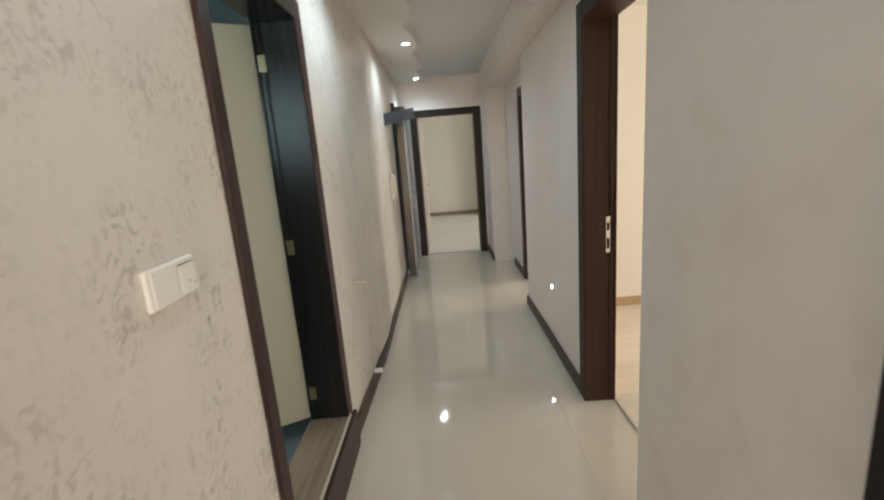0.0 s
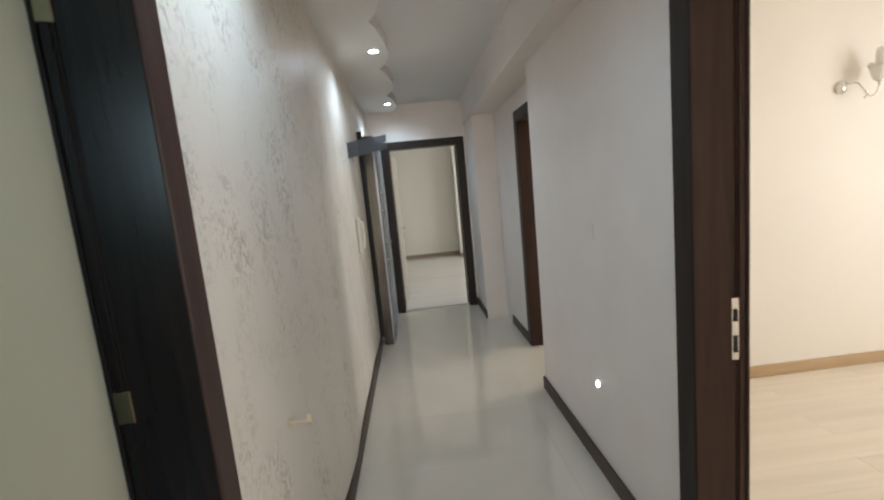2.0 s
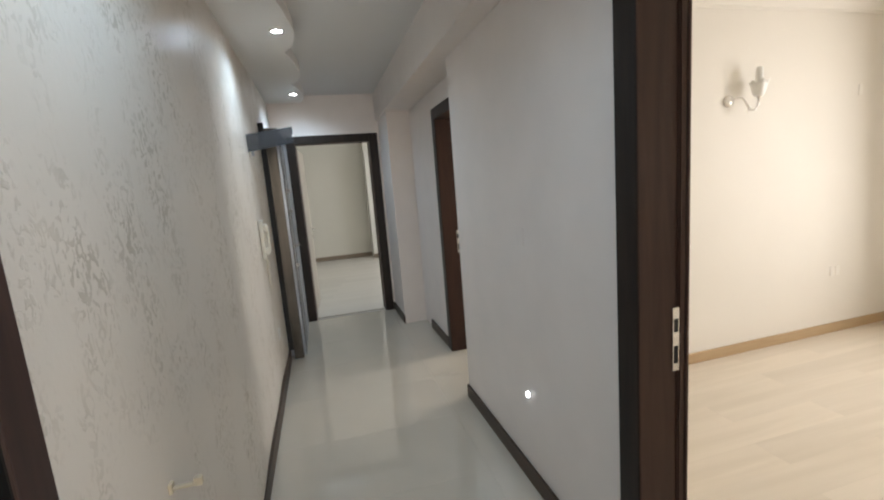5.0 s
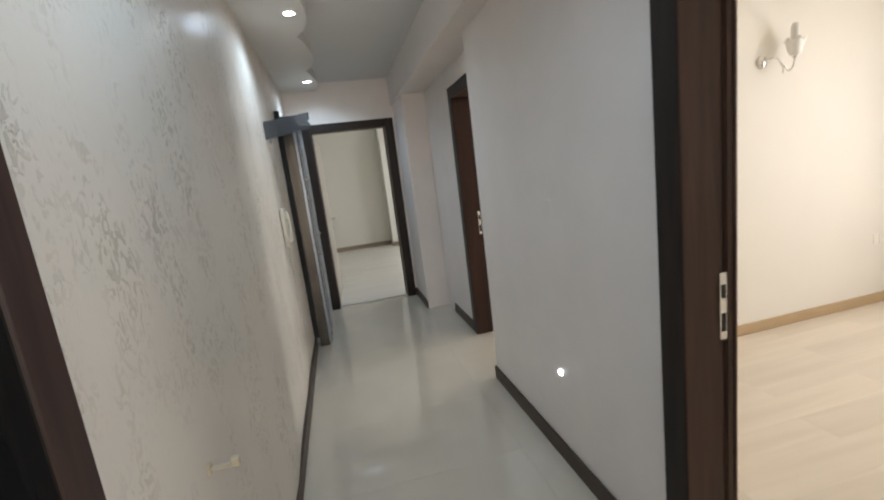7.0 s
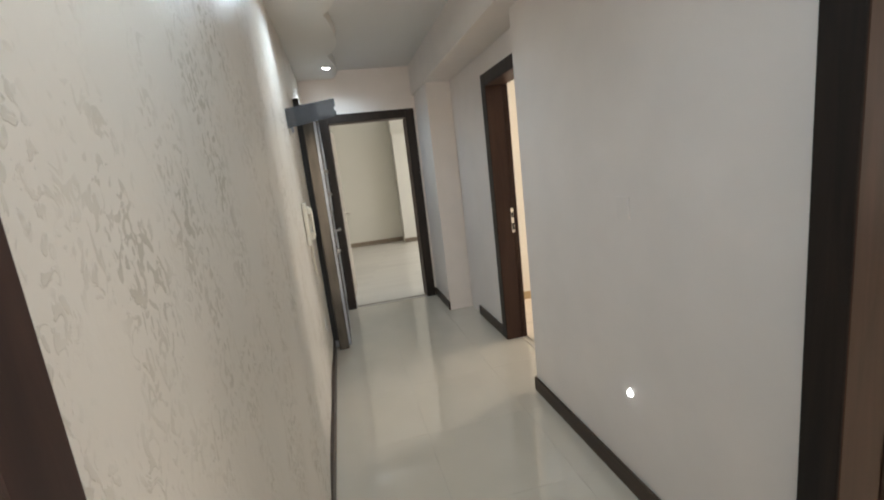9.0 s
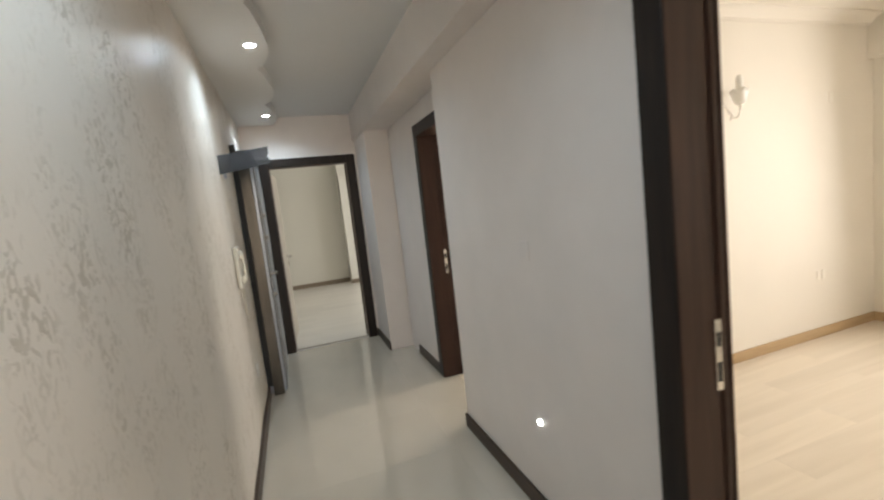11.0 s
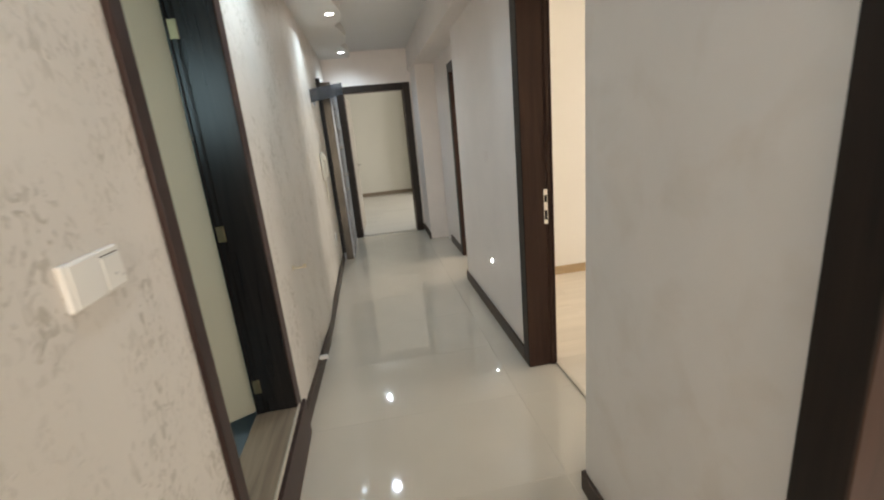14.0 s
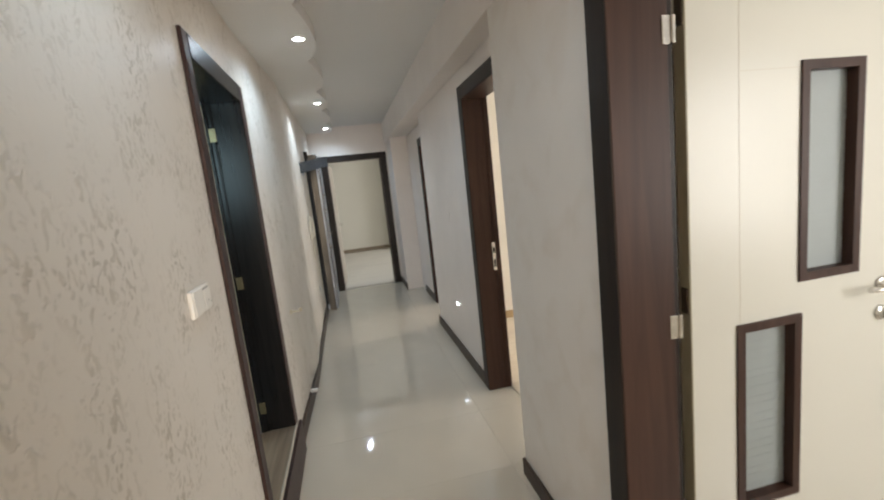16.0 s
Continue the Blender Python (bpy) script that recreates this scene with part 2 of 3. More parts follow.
# ---- building helpers ----
def box(bm, a, b):
    x0, x1 = sorted((a[0], b[0]))
    y0, y1 = sorted((a[1], b[1]))
    z0, z1 = sorted((a[2], b[2]))
    v = [bm.verts.new(p) for p in ((x0, y0, z0), (x1, y0, z0), (x1, y1, z0), (x0, y1, z0), (x0, y0, z1), (x1, y0, z1), (x1, y1, z1), (x0, y1, z1))]
    for f in ((3, 2, 1, 0), (4, 5, 6, 7), (0, 1, 5, 4), (1, 2, 6, 5), (2, 3, 7, 6), (3, 0, 4, 7)):
        bm.faces.new([v[i] for i in f])
    return bm


def boxes(*pairs):
    bm = bmesh.new()
    for a, b in pairs:
        box(bm, a, b)
    return bm


def soft(bm, width=0.003, segments=2):
    bmesh.ops.bevel(bm, geom=bm.edges[:], offset=width, segments=segments, affect="EDGES", profile=0.5)
    return bm


def prism(points, h0, h1, axis="z"):
    """A closed outline in a plane, drawn out along the third axis."""
    bm = bmesh.new()
    put = {"z": lambda p, h: (p[0], p[1], h), "y": lambda p, h: (p[0], h, p[1]), "x": lambda p, h: (h, p[0], p[1])}[axis]
    lo = [bm.verts.new(put(p, h0)) for p in points]
    hi = [bm.verts.new(put(p, h1)) for p in points]
    n = len(points)
    bm.faces.new(lo[::-1])
    bm.faces.new(hi)
    for i in range(n):
        bm.faces.new((lo[i], lo[(i + 1) % n], hi[(i + 1) % n], hi[i]))
    bmesh.ops.recalc_face_normals(bm, faces=bm.faces[:])
    return bm


def turned(profile, steps=28):
    """A turned piece round z from (radius, height) pairs."""
    bm = bmesh.new()
    rings = []
    for r, h in profile:
        rings.append([bm.verts.new((r * math.cos(2 * math.pi * i / steps), r * math.sin(2 * math.pi * i / steps), h)) for i in range(steps)])
    for p, q in zip(rings, rings[1:]):
        for i in range(steps):
            bm.faces.new((p[i], p[(i + 1) % steps], q[(i + 1) % steps], q[i]))
    bm.faces.new(rings[0][::-1])
    bm.faces.new(rings[-1])
    for f in bm.faces:
        f.smooth = len(f.verts) == 4
    return bm


def tube(points, radius, steps=10):
    """A round bar along a line of points."""
    bm = bmesh.new()
    pts = [Vector(p) for p in points]
    rings = []
    for i, p in enumerate(pts):
        d = (pts[min(i + 1, len(pts) - 1)] - pts[max(i - 1, 0)]).normalized()
        side = d.cross(Vector((0.31, 0.2, 0.93))).normalized()
        up = side.cross(d)
        rings.append([bm.verts.new(p + radius * (math.cos(a) * side + math.sin(a) * up)) for a in (2 * math.pi * k / steps for k in range(steps))])
    for p, q in zip(rings, rings[1:]):
        for i in range(steps):
            bm.faces.new((p[i], p[(i + 1) % steps], q[(i + 1) % steps], q[i])).smooth = True
    bm.faces.new(rings[0][::-1])
    bm.faces.new(rings[-1])
    bmesh.ops.recalc_face_normals(bm, faces=bm.faces[:])
    return bm


def mesh_of(name, bm, material):
    me = bpy.data.meshes.new(name)
    bm.to_mesh(me)
    bm.free()
    me.materials.append(material)
    return me


def part(name, bm, material, parent, label=""):
    ob = new(name, mesh_of(name, bm, material))
    ob.parent = parent
    return tagged(ob, label)


def thing(name, m, label, category, group="", kind=""):
    ob = new(name)
    ob.matrix_world = m
    ob.empty_display_size = 0.1
    return tagged(ob, label, category, group, kind)


def solid(name, bm, material, label="", category="", kind="structure", group=""):
    ob = new(name, mesh_of(name, bm, material))
    return tagged(ob, label, category, group, kind)


# ---- plan ----
LX = -0.354                # embossed wall of the corridor
LD = -0.395                # the same wall round the bathroom door
PX, RX, NX = 0.82, 0.95, 1.09     # pier, wall and recess on the other side
FY = 7.50                  # end wall
CEIL, SOFFIT, BEAM = 2.59, 2.51, 2.285
TOP = 2.75
HEAD = 2.040               # clear height of the doors
HEAD_BED, HEAD_BATH, HEAD_END = 2.085, 2.094, 2.057     # bedroom door, bathroom door above its raised sill, end room
SILL = 0.215


# ---- structure: corridor ----
def wave(y, rough=1):
    """How far the plaster of the long wall stands proud of true."""
    ease = min(max((y - 3.03) / 1.0, 0), 1)
    return (LD - LX) * (1 - ease) + rough * (0.003 * math.sin(y * 3.1) + 0.002 * math.sin(y * 7.3 + 1) + 0.010 * math.exp(-((y - 4.25) / 0.22) ** 2))


def left_wall():
    bm = boxes(((LD - 0.175, -0.9, 0), (LD, 2.15, TOP)), ((LD - 0.175, 2.15, HEAD_BATH + 0.03), (LD, 2.97, TOP)), ((LX - 0.2, 6.36, 0), (LX, FY, TOP)))
    ys = [2.97 + (6.36 - 2.97) * i / 80 for i in range(81)]
    front = [(LX + wave(y), y) for y in ys]
    extra = prism(front + [(LX - 0.2, 6.36), (LX - 0.2, 2.97)], 0, TOP)
    me = bpy.data.meshes.new("tmp")
    extra.to_mesh(me)
    bm.from_mesh(me)
    extra.free()
    bpy.data.meshes.remove(me)
    return bm


solid("wall_left", left_wall(), M_PAPER, "long corridor wall in pearly embossed wallpaper", "wall")
solid("wall_right_pier", boxes(((PX, 1.490, 0), (PX + 0.19, 2.32, TOP)), ((PX, 0.585, HEAD + 0.03), (PX + 0.19, 1.490, TOP)), ((PX, -0.9, 0), (PX + 0.19, 0.585, TOP))), M_PIER, "smooth off-white painted pier wall with faint scuffs", "wall")
solid("wall_right", boxes(((RX, 3.295, 0), (RX + 0.15, 5.0, TOP)), ((RX, 2.32, HEAD_BED + 0.03), (RX + 0.15, 3.295, TOP)), ((RX, 2.32, 0), (RX + 0.15, 2.43, HEAD_BED + 0.03))), M_WALL, "smooth satin off-white painted corridor wall", "wall")
solid("wall_recess", boxes(((NX, 5.87, 0), (NX + 0.15, 7.0, TOP)), ((NX, 5.0, HEAD + 0.03), (NX + 0.15, 5.87, TOP)), ((NX, 5.0, 0), (NX + 0.15, 5.05, HEAD + 0.03))), M_WALL, "off-white painted wall of the shallow recess", "wall")
solid("wall_end", boxes(((-0.6, FY, 0), (-0.14, FY + 0.15, TOP)), ((-0.14, FY, HEAD_END + 0.03), (0.75, FY + 0.15, TOP)), ((0.75, FY, 0), (1.25, FY + 0.15, TOP))), M_WALL, "off-white painted end wall round the end door", "wall")
solid("wall_nib", boxes(((0.845, 6.86, 0), (NX + 0.05, FY - 0.001, TOP))), M_WALL, "off-white painted corner nib of the recess", "wall")
solid("ceiling", boxes(((-0.7, -0.9, CEIL), (1.3, FY + 0.1, CEIL + 0.1))), M_CEIL_SHADED, "plain white plasterboard ceiling, its shade above the soffit put into the colour", "ceiling")
solid("ceiling_beam", boxes(((PX - 0.004, 0.4, BEAM), (RX + 0.004, 2.324, CEIL + 0.05)), ((PX - 0.004, 2.324, BEAM), (RX - 0.002, 5.0, CEIL + 0.05)), ((PX - 0.004, 5.0, BEAM), (NX - 0.002, 6.858, CEIL + 0.05)), ((PX - 0.004, 6.858, BEAM), (0.843, FY - 0.002, CEIL + 0.05))), M_WALL, "boxed white plaster beam along the wall", "ceiling")


def scalloped_soffit():
    """A lowered strip whose free edge runs in lobes, with narrow necks between them."""
    pts = []
    y = -0.9
    while y < FY:
        u = ((y - 3.27) / 0.955) % 1.0
        lobe = abs(math.cos(math.pi * u)) ** 0.7
        skew = 0.012 * math.sin(2 * math.pi * u)
        pts.append((-0.040 + 0.085 * lobe + skew, y))
        y += 0.02
    return prism(pts + [(pts[-1][0], FY - 0.001), (LX - 0.1, FY - 0.001), (LX - 0.1, -0.9)], SOFFIT, CEIL + 0.02)


solid("ceiling_soffit", scalloped_soffit(), M_CEIL, "lowered white plaster soffit with a scalloped edge", "ceiling")

# skirting of the corridor
for a, b in (((LD - 0.01, -0.9), (LD + 0.02, 2.11)), ((PX - 0.015, 1.522), (PX, 2.32)), ((PX - 0.015, 2.32), (PX + 0.12, 2.332)), ((RX - 0.015, 3.362), (RX, 5.0)), ((RX - 0.015, 5.0), (RX + 0.02, 5.012)),
             ((NX - 0.015, 5.937), (NX, 6.58)), ((0.83, 6.848), (0.845, FY - 0.002)), ((0.822, FY - 0.015), (0.83, FY)), ((-0.36, FY - 0.015), (-0.262, FY))):
    solid("baseboard", soft(boxes(((*a, 0), (*b, 0.092))), 0.003, 2), M_SKIRT, "dark brown wooden skirting board", "baseboard")


long_ys = [3.025 + (6.335 - 3.025) * i / 60 for i in range(61)]
solid("baseboard", prism([(LX + wave(y, 0) + 0.019, y) for y in long_ys] + [(LX - 0.05, 6.335), (LX - 0.05, 3.025)], 0, 0.092), M_SKIRT, "dark brown wooden skirting board under the wallpaper", "baseboard")

# ---- doors ----
def door_set(name, m, width, depth, label, sill=0.0, near_w=0.095, far_w=0.095, casing_mat=None, jamb_mat=None, head_mat=None, stops=True, head=HEAD):
    """Casing on the corridor face and a lined reveal. Local x runs along the wall, y out of the wall towards the corridor."""
    d = thing(name, m, label, "door", "", "structure")
    casing_mat, jamb_mat = casing_mat or M_DARK, jamb_mat or M_JAMB
    w, t = width / 2, 0.016
    part("casing", soft(boxes(((-w - near_w, 0, sill * 0.2), (-w - 0.002, t, head + 0.092))), 0.004), casing_mat, d)
    part("casing", soft(boxes(((w + 0.002, 0, sill * 0.2), (w + far_w, t, head + 0.092))), 0.004), casing_mat, d)
    part("head_casing", soft(boxes(((-w - 0.002, 0, head + 0.002), (w + 0.002, t + 0.001, head + 0.091))), 0.004), head_mat or casing_mat, d)
    for s in (-1, 1):
        bm = boxes(((s * w, -depth, sill), (s * (w + 0.028), t - 0.004, head)))
        if stops:
            box(bm, (s * (w - 0.004), -depth + 0.002, sill), (s * (w - 0.0005), -depth + 0.022, head - 0.001))
            box(bm, (s * (w - 0.007), -depth - 0.012, sill), (s * (w - 0.0005), -depth - 0.001, head - 0.001))
            box(bm, (s * (w - 0.003), -depth + 0.026, sill), (s * (w - 0.0005), -depth + 0.031, head - 0.001))
        part("jamb", soft(bm, 0.0020, 1), jamb_mat, d, "walnut brown jamb with a rebated stop")
    part("head_jamb", boxes(((-w - 0.028, -depth, head), (w + 0.028, t - 0.004, head + 0.026))), jamb_mat, d)
    for s in (-1, 1):
        part("room_casing", boxes(((s * (w + 0.003), -depth - 0.015, 0), (s * (w + 0.08), -depth, head + 0.08))), casing_mat, d)
    return d


def strike_plate(parent, x, y, z, normal):
    p = part("strike_plate", soft(boxes(((x, y - 0.012, z - 0.10), (x + normal * 0.003, y + 0.012, z + 0.10))), 0.001, 1), M_CHROME, parent, "nickel strike plate with two slots")
    for z0, z1 in ((0.025, 0.065), (-0.075, -0.02)):
        part("slot", boxes(((x + normal * 0.0031, y - 0.007, z + z0), (x + normal * 0.0042, y + 0.007, z + z1))), M_BLACK, p)


def lever(parent, m, mirror=1):
    """Door handle: plate rose, neck and lever, with a keyhole rose below."""
    h = part("handle", turned([(0.001, 0), (0.026, 0), (0.026, 0.006), (0.022, 0.009), (0.010, 0.010), (0.009, 0.05), (0.001, 0.052)]), M_CHROME, parent, "satin nickel lever handle")
    h.matrix_local = m
    part("grip", tube([(0, 0, 0.045), (mirror * 0.02, 0, 0.05), (mirror * 0.06, -0.002, 0.052), (mirror * 0.12, 0.004, 0.05)], 0.0085), M_CHROME, h)
    k = part("key_rose", turned([(0.001, 0), (0.026, 0), (0.026, 0.006), (0.022, 0.009), (0.001, 0.010)]), M_CHROME, parent)
    k.matrix_local = m @ Matrix.Translation((0, -0.10, 0))


TO_LEFT = lambda y, x: pose(x, y, 0, 0, 0, 90)      # local y looks to -x
TO_RIGHT = lambda y, x: pose(x, y, 0, 0, 0, -90)    # local y looks to +x

# bedroom door frame, leaf out of sight
d1 = door_set("door_1", TO_LEFT(2.8625, RX), 0.805, 0.15, "dark wenge door frame with walnut brown reveal, standing open", head=HEAD_BED)
strike_plate(d1, 0.4015, -0.116, 0.998, -1)
part("threshold", soft(boxes(((-0.402, -0.185, 0.0), (0.402, -0.155, 0.012))), 0.005, 2), M_STRIP, d1, "pale rounded threshold strip")
# second bedroom
d2 = door_set("door_2", TO_LEFT(5.46, NX), 0.76, 0.15, "dark wenge door frame in the recess, standing open")
strike_plate(d2, 0.379, -0.118, 0.998, -1)
part("threshold", soft(boxes(((-0.38, -0.185, 0.0), (0.38, -0.155, 0.012))), 0.005, 2), M_STRIP, d2, "pale rounded threshold strip")
# end room
d4 = door_set("door_4", pose(0.305, FY, 0, 0, 0, 180), 0.83, 0.15, "dark wenge door frame at the corridor's end, standing open", near_w=0.10, far_w=0.15, head=HEAD_END)
part("threshold", soft(boxes(((-0.414, -0.085, 0.0), (0.414, -0.055, 0.006))), 0.002, 2), M_GREYSK, d4)
lf = part("leaf", soft(boxes(((0, 0, 0.01), (0.82, 0.04, HEAD - 0.005))), 0.003, 1), M_GREIGE, d4, "beige-grey door leaf swung into the room")
lf.matrix_local = pose(0.425, -0.17, 0, 0, 0, -94)
lever(lf, pose(0.76, 0, 1.02, 90, 0, 0), -1)
# bathroom
d5 = door_set("door_5", TO_RIGHT(2.56, LD), 0.765, 0.166, "dark wenge bathroom door frame above a raised sill", sill=SILL, near_w=0.085, far_w=0.068, casing_mat=M_REDDARK, jamb_mat=M_EBONY, head_mat=M_EBONY, head=HEAD_BATH)
leaf = part("leaf", soft(boxes(((0, 0, SILL + 0.012), (0.76, 0.04, HEAD_BATH - 0.006))), 0.003, 1), M_BATHLEAF, d5, "pale green door leaf swung inwards")
leaf.matrix_local = pose(-0.422, -0.197, 0, 0, 0, -62)
part("groove", boxes(((0.30, 0.0397, SILL + 0.02), (0.303, 0.0407, HEAD_BATH - 0.01))), M_IVORY, leaf)
part("groove", boxes(((0.55, 0.0397, SILL + 0.02), (0.553, 0.0407, HEAD_BATH - 0.01))), M_IVORY, leaf)
for z in (0.363, 1.118, 1.93):
    part("hinge", soft(boxes(((-0.3825, -0.174, z - 0.036), (-0.378, -0.134, z + 0.036))), 0.002, 1), M_BRASS, d5, "aged brass butt hinge")
solid("sill_step", soft(boxes(((LD - 0.183, 2.165, 0.001), (LD + 0.012, 2.955, SILL))), 0.004), M_STONE, "raised bathroom sill faced in wood-look tile", "step")
solid("sill_trim", soft(boxes(((LD + 0.012, 2.165, 0.12), (LD + 0.022, 2.975, SILL + 0.004))), 0.002, 1), M_STRIP, "pale edge trim of the raised sill", "trim")
solid("sill_riser", soft(boxes(((LD + 0.022, 2.09, 0.001), (LD + 0.040, 3.025, SILL - 0.008))), 0.004, 2), M_REDDARK, "dark brown riser board of the raised sill", "step")

# kitchen door with two glazed slots
d3 = door_set("door_3", TO_LEFT(1.02, PX), 0.81, 0.17, "dark wenge door frame with walnut brown reveal, leaf swung open", stops=False)
HALF = 0.405
part("rebate", boxes(((HALF + 0.045, -0.19, 0), (HALF + 0.064, -0.1705, HEAD))), M_DARK, d3, "dark rebate that takes the leaf")
part("filler", boxes(((HALF + 0.0285, -0.17, 0), (HALF + 0.064, -0.001, HEAD))), M_JAMB, d3)
k = part("leaf", bmesh.new(), M_LEAF, d3, "cream lacquered door leaf with two offset glazed slots")
k.matrix_local = pose(HALF + 0.018, -0.242, 0, 0, 0, -90.3)


def leaf_panel():
    """The leaf is laid up from blocks round its two glazed openings; local x runs from the hinge."""
    g1, g2 = (0.397, 0.629, 1.121, 1.786), (0.164, 0.402, 0.375, 1.008)
    bm = bmesh.new()
    xs = sorted({0, 0.83, g1[0], g1[1], g2[0], g2[1]})
    zs = sorted({0.01, HEAD - 0.006, *g1[2:], *g2[2:]})
    grid = {}
    def at(i, j, y):
        if (i, j, y) not in grid:
            grid[i, j, y] = bm.verts.new((xs[i], y, zs[j]))
        return grid[i, j, y]
    def hole(i, j):
        if not (0 <= i < len(xs) - 1 and 0 <= j < len(zs) - 1):
            return True
        cx, cz = (xs[i] + xs[i + 1]) / 2, (zs[j] + zs[j + 1]) / 2
        return any(g[0] < cx < g[1] and g[2] < cz < g[3] for g in (g1, g2))
    for i in range(len(xs) - 1):
        for j in range(len(zs) - 1):
            if hole(i, j):
                continue
            for y in (0.0, 0.042):
                bm.faces.new((at(i, j, y), at(i + 1, j, y), at(i + 1, j + 1, y), at(i, j + 1, y)))
            for di, dj, a, b in ((-1, 0, (i, j), (i, j + 1)), (1, 0, (i + 1, j), (i + 1, j + 1)), (0, -1, (i, j), (i + 1, j)), (0, 1, (i, j + 1), (i + 1, j + 1))):
                if hole(i + di, j + dj):
                    bm.faces.new((at(*a, 0.0), at(*b, 0.0), at(*b, 0.042), at(*a, 0.042)))
    bmesh.ops.recalc_face_normals(bm, faces=bm.faces[:])
    return bm, g1, g2


lb, G1, G2 = leaf_panel()
lb.to_mesh(k.data)
lb.free()
for g in (G1, G2):
    x0, x1, z0, z1 = g
    fr = boxes(((x0 - 0.004, -0.007, z0 - 0.004), (x0 + 0.024, 0.049, z1 + 0.004)), ((x1 - 0.024, -0.007, z0 - 0.004), (x1 + 0.004, 0.049, z1 + 0.004)),
               ((x0 + 0.024, -0.0068, z0 - 0.004), (x1 - 0.024, 0.0488, z0 + 0.024)), ((x0 + 0.024, -0.0068, z1 - 0.024), (x1 - 0.024, 0.0488, z1 + 0.004)))
    part("pane_frame", fr, M_JAMB, k, "brown frame round a glazed slot")
    pb = boxes(((x0 + 0.02, 0.028, z0 + 0.02), (x1 - 0.02, 0.034, z1 - 0.02)))
    for i in range(int((z1 - z0 - 0.07) / 0.032)):       # faint pressed ribs
        zr = z0 + 0.04 + i * 0.032 + 0.004 * math.sin(i * 2.3)
        box(pb, (x0 + 0.022, 0.0268, zr), (x1 - 0.022, 0.0279, zr + 0.009))
    part("pane", pb, M_FROST, k, "ribbed frosted glass pane")
for a, b in (((0.173, G2[3] + 0.006), (0.1755, HEAD - 0.01)), ((0.176, 1.770), (0.391, 1.7725)), ((0.173, 0.02), (0.1755, G2[2] - 0.006))):
    part("groove", boxes(((a[0], -0.0007, a[1]), (b[0], 0.0004, b[1]))), M_IVORY, k)
lever(k, pose(0.738, 0.0, 1.058, 90, 0, 0), -1)
part("edge_strip", boxes(((-0.004, 0.001, 0.012), (-0.0005, 0.041, HEAD - 0.008))), M_OLIVE, k, "olive brown edge of the leaf")
for z in (0.28, 1.056, 1.885):
    part("hinge", soft(boxes(((HALF - 0.004, -0.176, z - 0.036), (HALF - 0.0005, -0.150, z + 0.036)), ((HALF - 0.010, -0.188, z - 0.036), (HALF + 0.002, -0.176, z + 0.036))), 0.002, 1), M_CHROME, d3, "nickel butt hinge")
    part("hinge_knuckle", soft(boxes(((-0.010, 0.004, z + 0.02), (-0.0045, 0.032, z + 0.10))), 0.002, 1), M_BRONZE, k, "dark bronze hinge leaf")

# entrance door, steel, proud of the wall at the far end
ent = thing("entrance_door", pose(LX, 6.34, 0), "closed steel security door with bronze-grey frame and several locks", "door", "", "structure")
part("frame_post", soft(boxes(((0.045, 0, 0), (0.130, 0.05, HEAD + 0.05))), 0.004), M_STEEL, ent, "bronze-grey steel frame post")
part("seal", boxes(((0.0, -0.004, 0.092), (0.045, 0.03, HEAD + 0.10))), M_BLACK, ent, "black edge of the frame")
part("frame_head", soft(boxes(((0.0, 0.05, HEAD - 0.02), (0.15, 1.10, HEAD + 0.06))), 0.004), M_STEEL, ent)
part("frame_post", soft(boxes(((0.0, 1.05, 0), (0.15, 1.10, HEAD - 0.02))), 0.004), M_STEEL, ent)
ef = part("leaf", soft(boxes(((0.0, 0.05, 0.01), (0.150, 1.05, HEAD - 0.02))), 0.003), M_STEELFACE, ent, "grey-blue steel door leaf")
# dark vertical strips stand in for streaks reflected in the steel
for y0, y1 in ((0.062, 0.085), (0.20, 0.21), (0.42, 0.43)):
    part("edge_strip", soft(boxes(((0.150, y0, 0.02), (0.154, y1, HEAD - 0.03))), 0.001, 1), M_STEEL, ef, "dark strip standing for a streak reflected in the leaf")
for z0, z1 in ((0.25, 0.95), (1.15, 1.85)):
    part("panel", soft(boxes(((0.150, 0.47, z0), (0.158, 0.98, z1))), 0.006, 2), M_STEELFACE, ef, "raised pressed panel")
for y, z, r in ((0.14, 1.55, 0.024), (0.14, 1.36, 0.026), (0.14, 0.86, 0.026)):
    kn = part("lock", turned([(0.001, 0), (r, 0), (r, 0.006), (r * 0.6, 0.010), (r * 0.55, 0.034), (0.001, 0.037)], 16), M_CHROME, ef, "round nickel lock")
    kn.matrix_local = pose(0.150, y, z, 0, 90, 0)
lever(ef, pose(0.150, 0.14, 1.04, 90, 0, 90), 1)

# smoked plate that stands out from the wall before the entrance door
plate_pts = [(0.0, 0.0), (0.318, 0.053), (0.317, 0.084), (0.309, 0.089), (0.304, 0.099), (0.307, 0.109), (0.315, 0.114), (0.314, 0.162), (0.0, 0.123)]
sign = solid("sign_plate", prism(plate_pts, -0.003, 0.003, "y"), M_SMOKE, "smoked translucent plastic plate standing out from the wall", "sign plate", kind="")
sign.matrix_world = pose(LX - 0.006, 5.60, 1.831)

